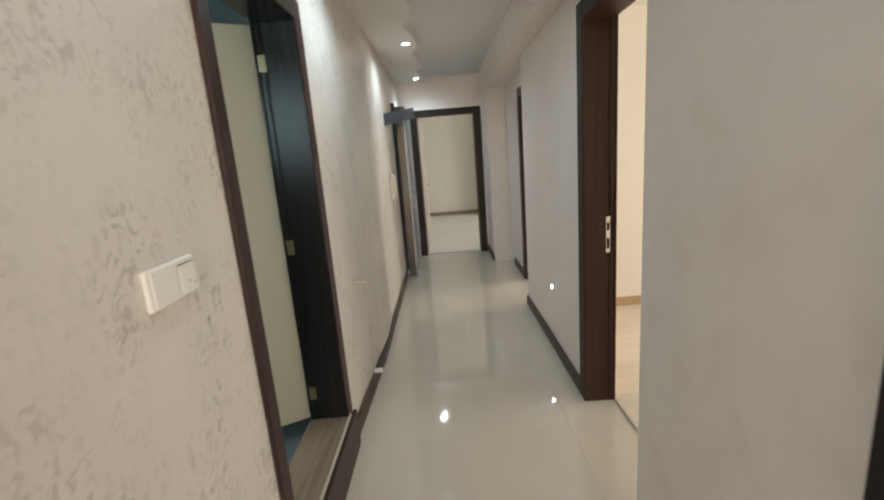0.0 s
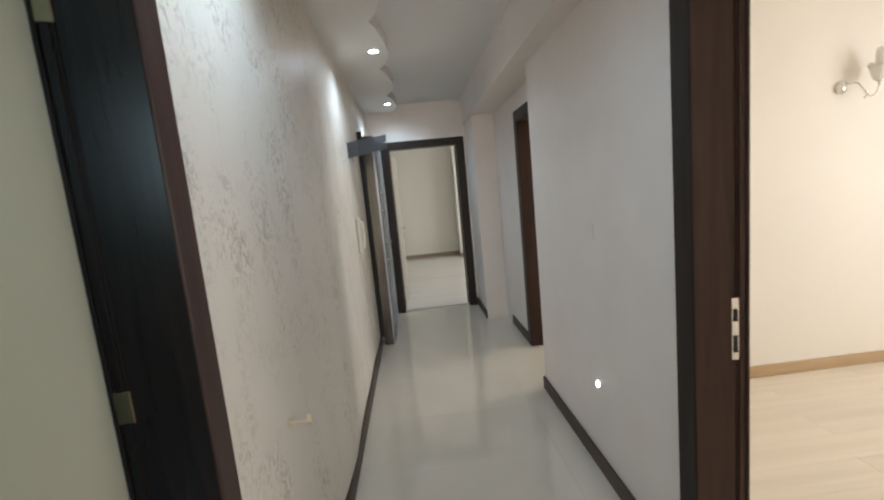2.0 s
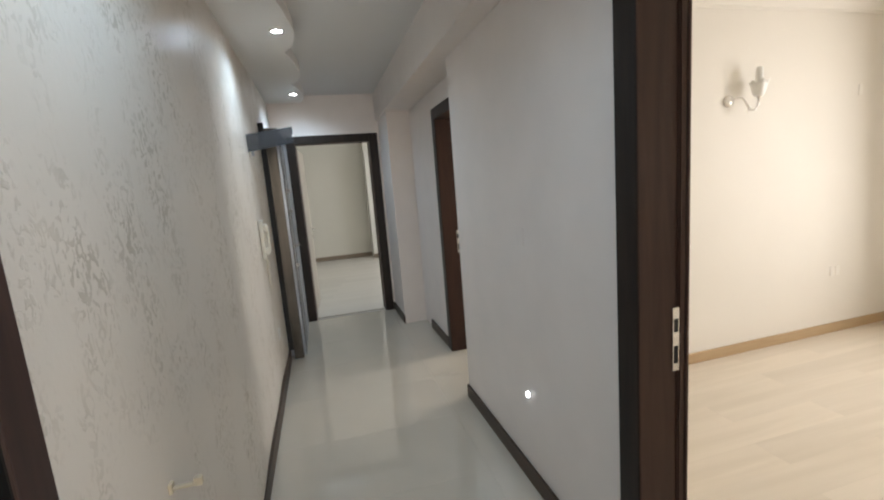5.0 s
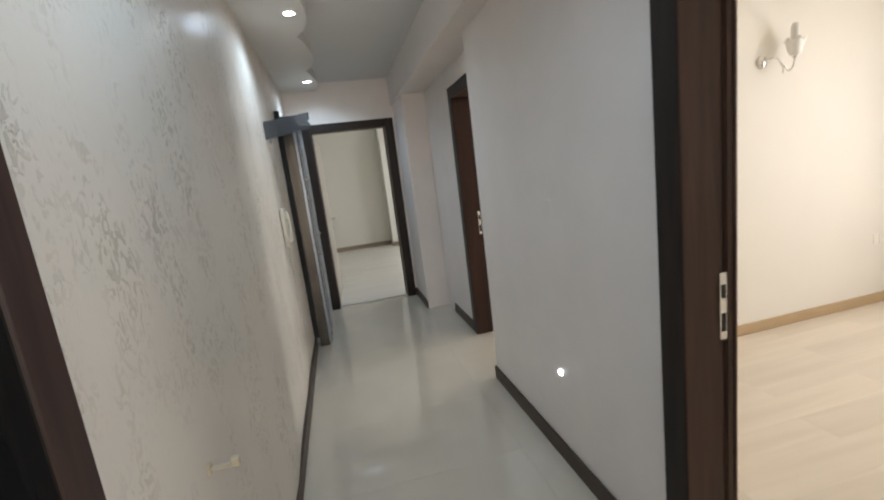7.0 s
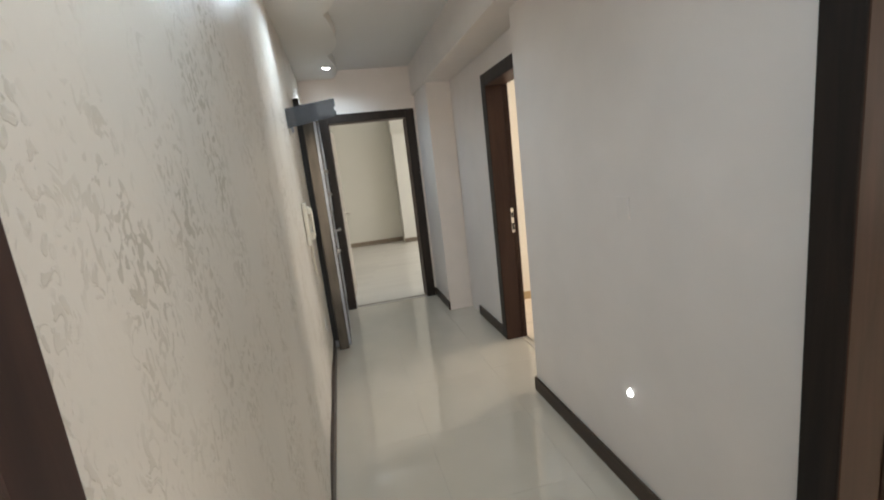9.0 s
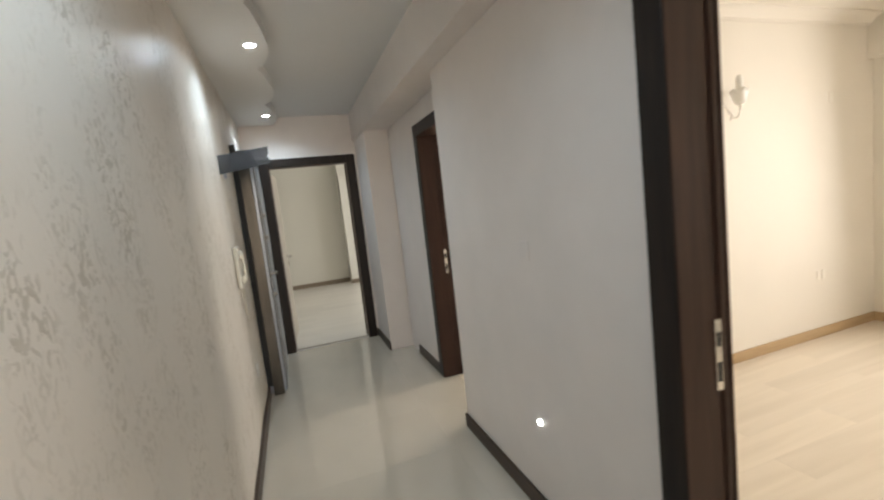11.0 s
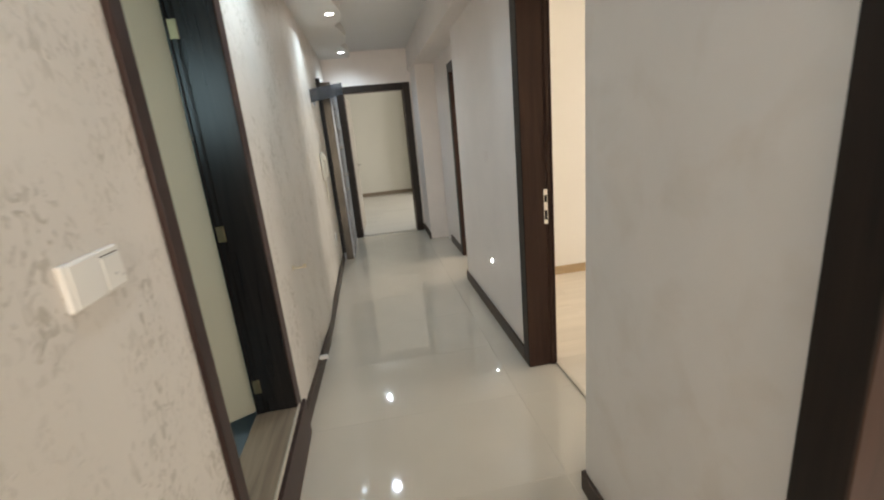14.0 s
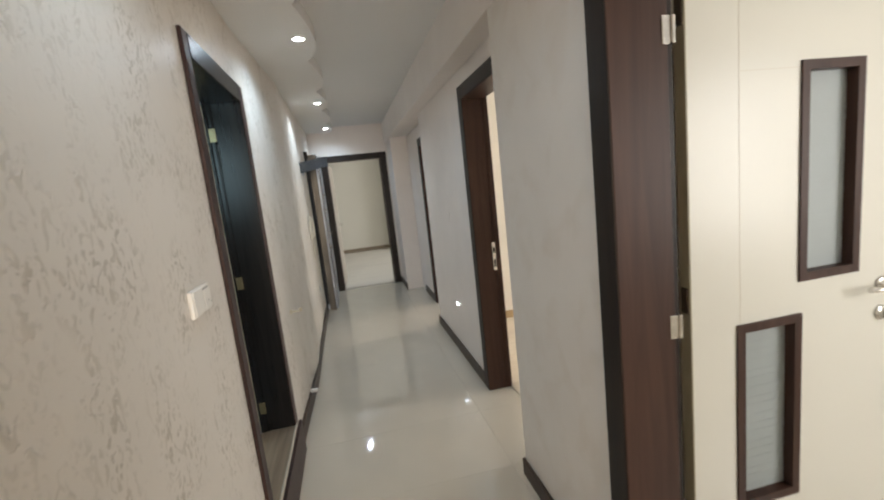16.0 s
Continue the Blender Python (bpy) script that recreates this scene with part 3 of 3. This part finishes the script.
# ---- floors ----
floor = solid("floor", boxes(((-0.6, -0.9, -0.06), (1.27, FY + 0.02, -0.003))), M_GROUT, "grey-beige tile joints under the corridor floor", "floor")
T = 0.60
tile_me = {}
for i in range(-2, 3):
    for j in range(-2, 14):
        x0, y0 = 0.182 + i * T, 0.62 + j * T - 0.6
        x1, y1 = min(x0 + T, 1.20), min(y0 + T, FY + 0.01)
        x0, y0 = max(x0, -0.45), max(y0, -0.9)
        if x1 - x0 < 0.02 or y1 - y0 < 0.02:
            continue
        g = 0.0004
        key = (round(x1 - x0, 3), round(y1 - y0, 3))
        if key not in tile_me:
            tb = boxes(((0, 0, -0.012), (key[0] - 2 * g, key[1] - 2 * g, 0)))
            tile_me[key] = mesh_of("tile", tb, M_TILE)
        t_ob = new("tile", tile_me[key])
        t_ob.location = (x0 + g, y0 + g, 0)
        t_ob.parent = floor


def plank_floor(name, x0, x1, y0, y1, material, z, label):
    base = solid(name, boxes(((x0, y0, z - 0.05), (x1, y1, z - 0.002))), M_GROUT, label, "floor")
    w, l, row, cache = 0.19, 1.28, 0, {}
    y = y0
    while y < y1 - 0.02:
        x = x0 - (row * 0.47 % 1) * l
        while x < x1:
            a, b = max(x, x0), min(x + l, x1)
            if b - a > 0.03:
                key = (round(b - a, 3), round(min(w, y1 - y), 3))
                if key not in cache:
                    cache[key] = mesh_of("plank", boxes(((0, 0, -0.008), (key[0] - 0.0004, key[1] - 0.0004, 0))), material)
                p = new("plank", cache[key])
                p.location, p.parent = (a, y, z), base
            x += l
        y += w
        row += 1


plank_floor("floor_bedroom", 1.115, 4.85, 1.6, 4.78, M_PLANK, 0.002, "pale oak laminate bedroom floor")
plank_floor("floor_second_bedroom", 1.205, 4.85, 5.0, 6.76, M_PLANK, 0.002, "pale oak laminate floor of the second bedroom")
plank_floor("floor_end_room", -2.0, 4.0, FY + 0.02, 12.0, M_FARPLANK, 0.002, "pale grey laminate floor of the end room")

# ---- rooms beyond ----
W = 0.12
solid("wall_bedroom", boxes(((1.10, 4.78, 0), (5.0, 5.0, TOP))), M_CREAM, "warm cream painted bedroom wall with a sconce", "wall")
solid("wall_bedroom_window", boxes(((4.85, 3.95, 0), (5.0, 4.78, TOP)), ((4.85, 2.45, 2.28), (5.0, 3.95, TOP)), ((4.85, 2.45, 0), (5.0, 3.95, 0.8)), ((4.85, 0.9, 0), (5.0, 2.45, TOP)), ((2.6, 0.8, 0), (5.0, 0.9, TOP))), M_CREAM, "warm cream painted bedroom walls", "wall")
solid("wall_bedroom_side", boxes(((1.102, 1.60, 0), (1.112, 2.42, TOP)), ((1.102, 3.31, 0), (1.112, 4.78, TOP)), ((1.102, 2.42, HEAD_BED + 0.03), (1.112, 3.31, TOP)), ((1.012, 1.53, 0), (2.7, 1.60, TOP))), M_CREAM, "cream painted inner face of the bedroom wall", "wall")
solid("ceiling_bedroom", boxes(((1.1, 0.8, 2.62), (5.0, 4.9, 2.75))), M_CREAM, "cream bedroom ceiling", "ceiling")
solid("ceiling_beam_bedroom", boxes(((4.77, 0.9, 2.28), (4.85, 4.78, 2.62))), M_CREAM, "boxed beam over the bedroom window wall", "ceiling")
solid("cornice", prism([(4.78, 2.545), (4.78, 2.62), (4.67, 2.62), (4.672, 2.610), (4.69, 2.606), (4.712, 2.594), (4.735, 2.572), (4.748, 2.556), (4.765, 2.552), (4.768, 2.545)], 1.13, 4.77, "x"), M_CREAM, "moulded cream plaster cornice", "trim")
solid("baseboard", soft(boxes(((1.13, 4.765, 0.002), (4.85, 4.78, 0.085))), 0.004), M_TANX, "tan wooden skirting board", "baseboard")
solid("baseboard", soft(boxes(((4.835, 0.9, 0.002), (4.85, 4.765, 0.085))), 0.004), M_TANX, "tan wooden skirting board", "baseboard")
solid("wall_second_bedroom", boxes(((1.25, 6.76, 0), (5.0, 6.90, TOP)), ((4.85, 5.0, 0), (5.0, 5.9, TOP)), ((4.85, 5.9, 2.3), (5.0, 6.76, TOP)), ((4.85, 5.9, 0), (5.0, 6.76, 0.8))), M_CREAM, "warm cream painted walls of the second bedroom", "wall")
solid("ceiling_second_bedroom", boxes(((1.24, 5.0, 2.62), (5.0, 6.9, 2.75))), M_CREAM, "cream ceiling of the second bedroom", "ceiling")
solid("baseboard", soft(boxes(((1.25, 6.745, 0.002), (4.85, 6.76, 0.085))), 0.004), M_TANX, "tan wooden skirting board", "baseboard")
solid("wall_end_room", boxes(((-2.1, 12.0, 0), (1.09, 12.35, TOP)), ((1.09, 11.65, 0), (4.2, 12.35, 2.25)), ((1.09, 11.80, 2.25), (4.2, 12.35, TOP)), ((-2.1, FY + 0.15, 0), (-2.0, 12.0, TOP)), ((4.0, FY + 0.15, 0), (4.15, 9.0, TOP)), ((4.0, 11.0, 0), (4.15, 11.65, TOP)), ((4.0, 9.0, 2.3), (4.15, 11.0, TOP)), ((4.0, 9.0, 0), (4.15, 11.0, 0.8)), ((-2.1, FY + 0.15, 0), (-0.6, FY + 0.25, TOP)), ((1.25, FY + 0.15, 0), (4.1, FY + 0.25, TOP))), M_PALE, "pale cream painted walls of the end room", "wall")
solid("ceiling_end_room", boxes(((-2.1, FY + 0.1, 2.62), (4.2, 12.4, 2.75))), M_CEIL, "white ceiling of the end room", "ceiling")
solid("baseboard", soft(boxes(((-2.0, 11.985, 0.002), (1.09, 12.0, 0.09))), 0.004), M_GREYSK, "grey-brown wooden skirting board", "baseboard")
solid("baseboard", soft(boxes(((1.075, 11.635, 0.002), (4.0, 11.65, 0.09))), 0.004), M_GREYSK, "grey-brown wooden skirting board", "baseboard")
# bathroom
solid("wall_bathroom", boxes(((-2.2, 1.2, 0), (-2.1, 3.9, TOP)), ((-2.2, 1.1, 0), (-1.36, 1.2, TOP)), ((-0.74, 1.1, 0), (LX - 0.2, 1.2, TOP)), ((-1.36, 1.1, 0), (-0.74, 1.2, 1.55)), ((-1.36, 1.1, 2.15), (-0.74, 1.2, TOP)), ((-2.2, 3.8, 0), (LX - 0.2, 3.9, TOP))), M_BATH, "blue-grey tiled bathroom walls", "wall")
solid("floor_bathroom", boxes(((-2.2, 1.1, -0.02), (LX - 0.2, 3.9, 0.06))), M_BATHFLOOR, "pale blue tiled bathroom floor", "floor")
solid("ceiling_bathroom", boxes(((-2.2, 1.1, 2.5), (LX - 0.2, 3.9, 2.6))), M_CEIL, "white bathroom ceiling", "ceiling")
# kitchen
solid("wall_kitchen", boxes(((3.0, -2.0, 0), (3.1, -0.9, TOP)), ((3.0, 0.1, 0), (3.1, 1.55, TOP)), ((3.0, -0.9, 2.2), (3.1, 0.1, TOP)), ((3.0, -0.9, 0), (3.1, 0.1, 0.9)), ((2.0, 1.505, 0), (3.0, 1.525, TOP))), M_PALE, "pale painted kitchen walls", "wall")
solid("ceiling_kitchen", boxes(((1.0, -1.0, 2.6), (3.1, 1.55, 2.7))), M_CEIL, "white kitchen ceiling", "ceiling")
solid("floor_kitchen", boxes(((1.0, -1.0, -0.05), (3.1, 1.55, 0.0))), M_TILE, "polished beige kitchen floor", "floor")
# assumed living room behind the camera, unseen, added to house the fill light
solid("wall_unseen_room", boxes(((-3.1, -5.0, 0), (-0.9, -4.9, TOP)), ((1.7, -5.0, 0), (3.1, -4.9, TOP)), ((-0.9, -5.0, 2.35), (1.7, -4.9, TOP)), ((-0.9, -5.0, 0), (1.7, -4.9, 0.7)), ((-3.2, -5.0, 0), (-3.1, -0.8, TOP)), ((3.1, -5.0, 0), (3.2, -0.8, TOP)), ((-3.2, -0.9, 0), (LX - 0.2, -0.8, TOP)), ((1.0, -0.99, 0), (3.2, -0.91, TOP))), M_PALE, "pale walls of an unseen room added behind the camera", "wall")
solid("floor_unseen_room", boxes(((-3.2, -5.0, -0.06), (3.2, -0.9, -0.001))), M_TILE, "polished beige floor of the unseen added room", "floor")
solid("ceiling_unseen_room", boxes(((-3.2, -5.0, 2.6), (3.2, -0.85, 2.7))), M_CEIL, "white ceiling of the unseen added room", "ceiling")


# ---- fixtures ----
def downlight(y, power=27):
    d = thing("ceiling_downlight", pose(-0.048, y, SOFFIT), "small round white recessed downlight, lit", "ceiling light", "downlights along the soffit")
    part("ring", turned([(0.034, -0.001), (0.044, -0.001), (0.044, -0.004), (0.040, -0.007), (0.034, -0.007), (0.034, -0.001)], 32), M_WHITE, d)
    part("diffuser", turned([(0.001, -0.002), (0.033, -0.002), (0.033, -0.005), (0.001, -0.0052)], 24), M_LED, d, "glowing white diffuser")
    la = bpy.data.lights.new("downlight_beam", "SPOT")
    la.energy, la.color, la.spot_size, la.spot_blend, la.shadow_soft_size = power, COOL, radians(156), 1.0, 0.022
    ob = new("downlight_beam", la)
    ob.location = (-0.048, y, SOFFIT - 0.03)


for y in (3.27, 5.21, 7.02):
    downlight(y)
# unseen extra downlight, assumed from the spacing and dimmed, added to brighten the near walls
downlight(1.33, 14)

nl = thing("wall_night_light", pose(RX, 4.05, 0.47, 0, -90, 0), "tiny round recessed wall light, lit", "wall light")
part("bezel", turned([(0.012, 0.0), (0.020, 0.0), (0.020, 0.002), (0.017, 0.004), (0.012, 0.004)], 24), M_WHITE, nl)
part("lens", turned([(0.001, 0.004), (0.0135, 0.004), (0.012, 0.007), (0.001, 0.008)], 20), M_NIGHT, nl, "glowing lens")
la = bpy.data.lights.new("night_light_beam", "SPOT")
la.energy, la.color, la.spot_size, la.spot_blend, la.shadow_soft_size = 0.3, COOL, radians(174), 0.3, 0.012
ob = new("night_light_beam", la)
ob.matrix_world = look((RX - 0.012, 4.05, 0.47), (RX - 1.0, 4.05, 0.40))

# light switch on the wallpaper
sw = thing("light_switch", pose(LD, 1.812, 1.272, 0, 90, 0), "white double-width light switch, its plate standing off the wallpaper", "light switch")
part("plate", soft(boxes(((-0.042, -0.084, 0), (0.042, 0.084, 0.013))), 0.005, 3), M_SOCKET, sw)
part("blank_cover", soft(boxes(((-0.038, -0.072, 0.0132), (0.038, 0.012, 0.0162))), 0.0015, 2), M_SOCKET, sw)
part("rocker", soft(boxes(((-0.027, 0.016, 0.0132), (0.036, 0.076, 0.0172))), 0.002, 2), M_SOCKET, sw, "cream rocker with two tiny shiny dots")
part("rocker_gap", boxes(((-0.0305, 0.018, 0.0131), (-0.0285, 0.074, 0.0136))), M_BRONZE, sw)
# two tiny bright metal dots on the rocker
for ix, iy in ((0.010, 0.046), (0.018, 0.066)):
    part("shiny_dot", soft(boxes(((ix - 0.0025, iy - 0.0025, 0.0171), (ix + 0.0025, iy + 0.0025, 0.0182))), 0.0008, 1), M_CHROME, sw, "tiny shiny dot")

# intercom with handset beside the entrance
ic = thing("intercom", pose(LX, 5.60, 1.21, 0, 90, 0), "ivory wall intercom with a hanging handset", "intercom")
part("body", soft(boxes(((-0.14, -0.055, 0), (0.14, 0.055, 0.026))), 0.006, 2), M_IVORY, ic)
part("handset", soft(boxes(((-0.10, -0.012, 0.040), (0.10, 0.030, 0.056))), 0.010, 3), M_IVORY, ic)
for ex in (-0.085, 0.085):
    part("earpiece", soft(boxes(((ex - 0.028, -0.016, 0.024), (ex + 0.028, 0.034, 0.046))), 0.008, 3), M_IVORY, ic)
part("cradle", soft(boxes(((-0.045, -0.008, 0.0265), (0.045, 0.026, 0.034))), 0.002, 1), M_IVORY, ic, "ivory cradle behind the handset")
cord_pts = []
for i in range(140):
    u = i / 139
    cx = 0.11 + 0.27 * math.sin(math.pi * min(u * 1.15, 1.0) * 0.5) if u < 0.55 else 0.373 - 0.24 * ((u - 0.55) / 0.45) ** 1.6
    cord_pts.append((cx + 0.004 * math.cos(i * 0.9), 0.005 + 0.10 * u * (1 - 0.35 * u) + 0.006 * math.sin(i * 0.9), 0.014 + 0.006 * math.cos(i * 0.9)))
part("cord", tube(cord_pts, 0.0032, 6), M_IVORY, ic, "coiled ivory cord hanging in a loop")
ws = thing("wall_sensor", pose(LX, 5.66, 1.825, 0, 90, 0), "small round white sensor on the wallpaper", "sensor")
part("base", turned([(0.001, 0), (0.030, 0), (0.030, 0.008), (0.026, 0.012), (0.001, 0.012)], 24), M_WHITE, ws)
part("dome", turned([(0.018, 0.011), (0.018, 0.018), (0.012, 0.026), (0.001, 0.028)], 20), M_STEELFACE, ws, "glossy grey sensor dome")
so = thing("wall_socket", pose(LX, 5.80, 0.43, 0, 90, 0), "small white wall socket", "socket")
part("plate", soft(boxes(((-0.04, -0.04, 0), (0.04, 0.04, 0.010))), 0.004, 2), M_WHITE, so)

# small hook on the long wall, clip on its skirting
hk = thing("wall_hook", pose(LX + wave(3.43), 3.43, 0.79), "small yellowed plastic hook standing out from the wallpaper", "hook")
part("base", soft(boxes(((-0.002, -0.012, -0.012), (0.008, 0.012, 0.016))), 0.002, 1), M_TAPE, hk)
part("bar", soft(boxes(((0.008, -0.006, -0.005), (0.062, 0.006, 0.004))), 0.002, 1), M_TAPE, hk)
part("tip", soft(boxes(((0.058, -0.008, -0.006), (0.078, 0.008, 0.018))), 0.003, 2), M_TAPE, hk)
wp = solid("white_clip", soft(boxes(((0, -0.012, -0.012), (0.055, 0.012, 0.012))), 0.003, 2), M_WHITE, "small white plastic clip on the skirting top", "clip", kind="")
wp.matrix_world = pose(-0.362, 3.64, 0.105, 0, 0, 0)
mk = solid("cover_plate", soft(boxes(((-0.005, 0.0, -0.043), (0, 0.075, 0.043))), 0.0012, 2), M_WALL, "flat blank cover plate painted with the wall", "cover plate", kind="")
mk.matrix_world = pose(RX, 4.02, 1.247)

# sconce in the bedroom
sc = thing("wall_sconce", pose(2.965, 4.78, 1.925), "unlit chrome wall sconce with one frosted tulip shade", "wall lamp")
ro = part("rose", turned([(0.001, 0), (0.044, 0), (0.044, 0.006), (0.040, 0.014), (0.026, 0.022), (0.012, 0.027), (0.001, 0.028)]), M_CHROME, sc, "round chrome wall rose")
ro.matrix_local = pose(0, 0, 0, 90, 0, 0)
part("arm", tube([(-0.02, -0.026, -0.004), (0.01, -0.034, 0.004), (0.036, -0.05, 0.018), (0.058, -0.062, 0.010), (0.074, -0.072, -0.018), (0.084, -0.08, -0.050), (0.102, -0.086, -0.074), (0.126, -0.09, -0.080), (0.150, -0.092, -0.066), (0.166, -0.092, -0.038), (0.170, -0.092, 0.010)], 0.0055), M_CHROME, sc, "curved chrome arm")
part("scroll", tube([(0.078, -0.076, -0.034), (0.098, -0.08, -0.046), (0.104, -0.083, -0.060), (0.094, -0.083, -0.070), (0.082, -0.081, -0.084), (0.086, -0.082, -0.092)], 0.0042), M_CHROME, sc)


def tulip():
    """A cup of pressed glass whose rim runs out in six pointed petals."""
    bm = bmesh.new()
    rows, steps = [(0.012, 0.0), (0.028, 0.006), (0.038, 0.022), (0.042, 0.045), (0.046, 0.068), (0.055, 0.092)], 36
    rings = []
    for inner in (0, 1):
        for kk, (rad, hh) in (list(enumerate(rows)) if not inner else list(enumerate(rows))[::-1]):
            ring = []
            for a in range(steps):
                ang = 2 * math.pi * a / steps
                petal = (0.5 + 0.5 * math.cos(6 * ang)) * (kk / 5) ** 2
                rr = rad - 0.003 * inner + 0.010 * petal
                ring.append(bm.verts.new((rr * math.cos(ang), rr * math.sin(ang), hh + 0.020 * petal + 0.003 * inner * (kk == 0))))
            rings.append(ring)
    for p, q in zip(rings, rings[1:]):
        for a in range(steps):
            bm.faces.new((p[a], p[(a + 1) % steps], q[(a + 1) % steps], q[a])).smooth = True
    bm.faces.new(rings[0][::-1])
    bm.faces.new(rings[-1])
    return bm


sh = part("shade", tulip(), M_SHADE, sc, "frosted tulip glass shade")
sh.matrix_local = pose(0.170, -0.092, 0.012)
part("cup", turned([(0.006, -0.002), (0.016, 0.002), (0.018, 0.010), (0.012, 0.014)], 20), M_CHROME, sc).matrix_local = pose(0.170, -0.092, 0.004)
bl = part("bulb", turned([(0.012, 0.0), (0.018, 0.01), (0.019, 0.06), (0.023, 0.10), (0.024, 0.15), (0.021, 0.185), (0.010, 0.197), (0.001, 0.199)], 18), M_SHADE, sc, "tall candle-shaped bulb")
bl.matrix_local = pose(0.170, -0.092, 0.02)
for x, z in ((4.10, 0.535), (4.16, 0.535), (4.29, 1.98)):
    s2 = thing("wall_socket", pose(x, 4.78, z, 90, 0, 0), "small cream wall socket in the bedroom", "socket")
    part("plate", soft(boxes(((-0.022, -0.04, 0), (0.022, 0.04, 0.006))), 0.002, 2), M_SOCKET, s2)
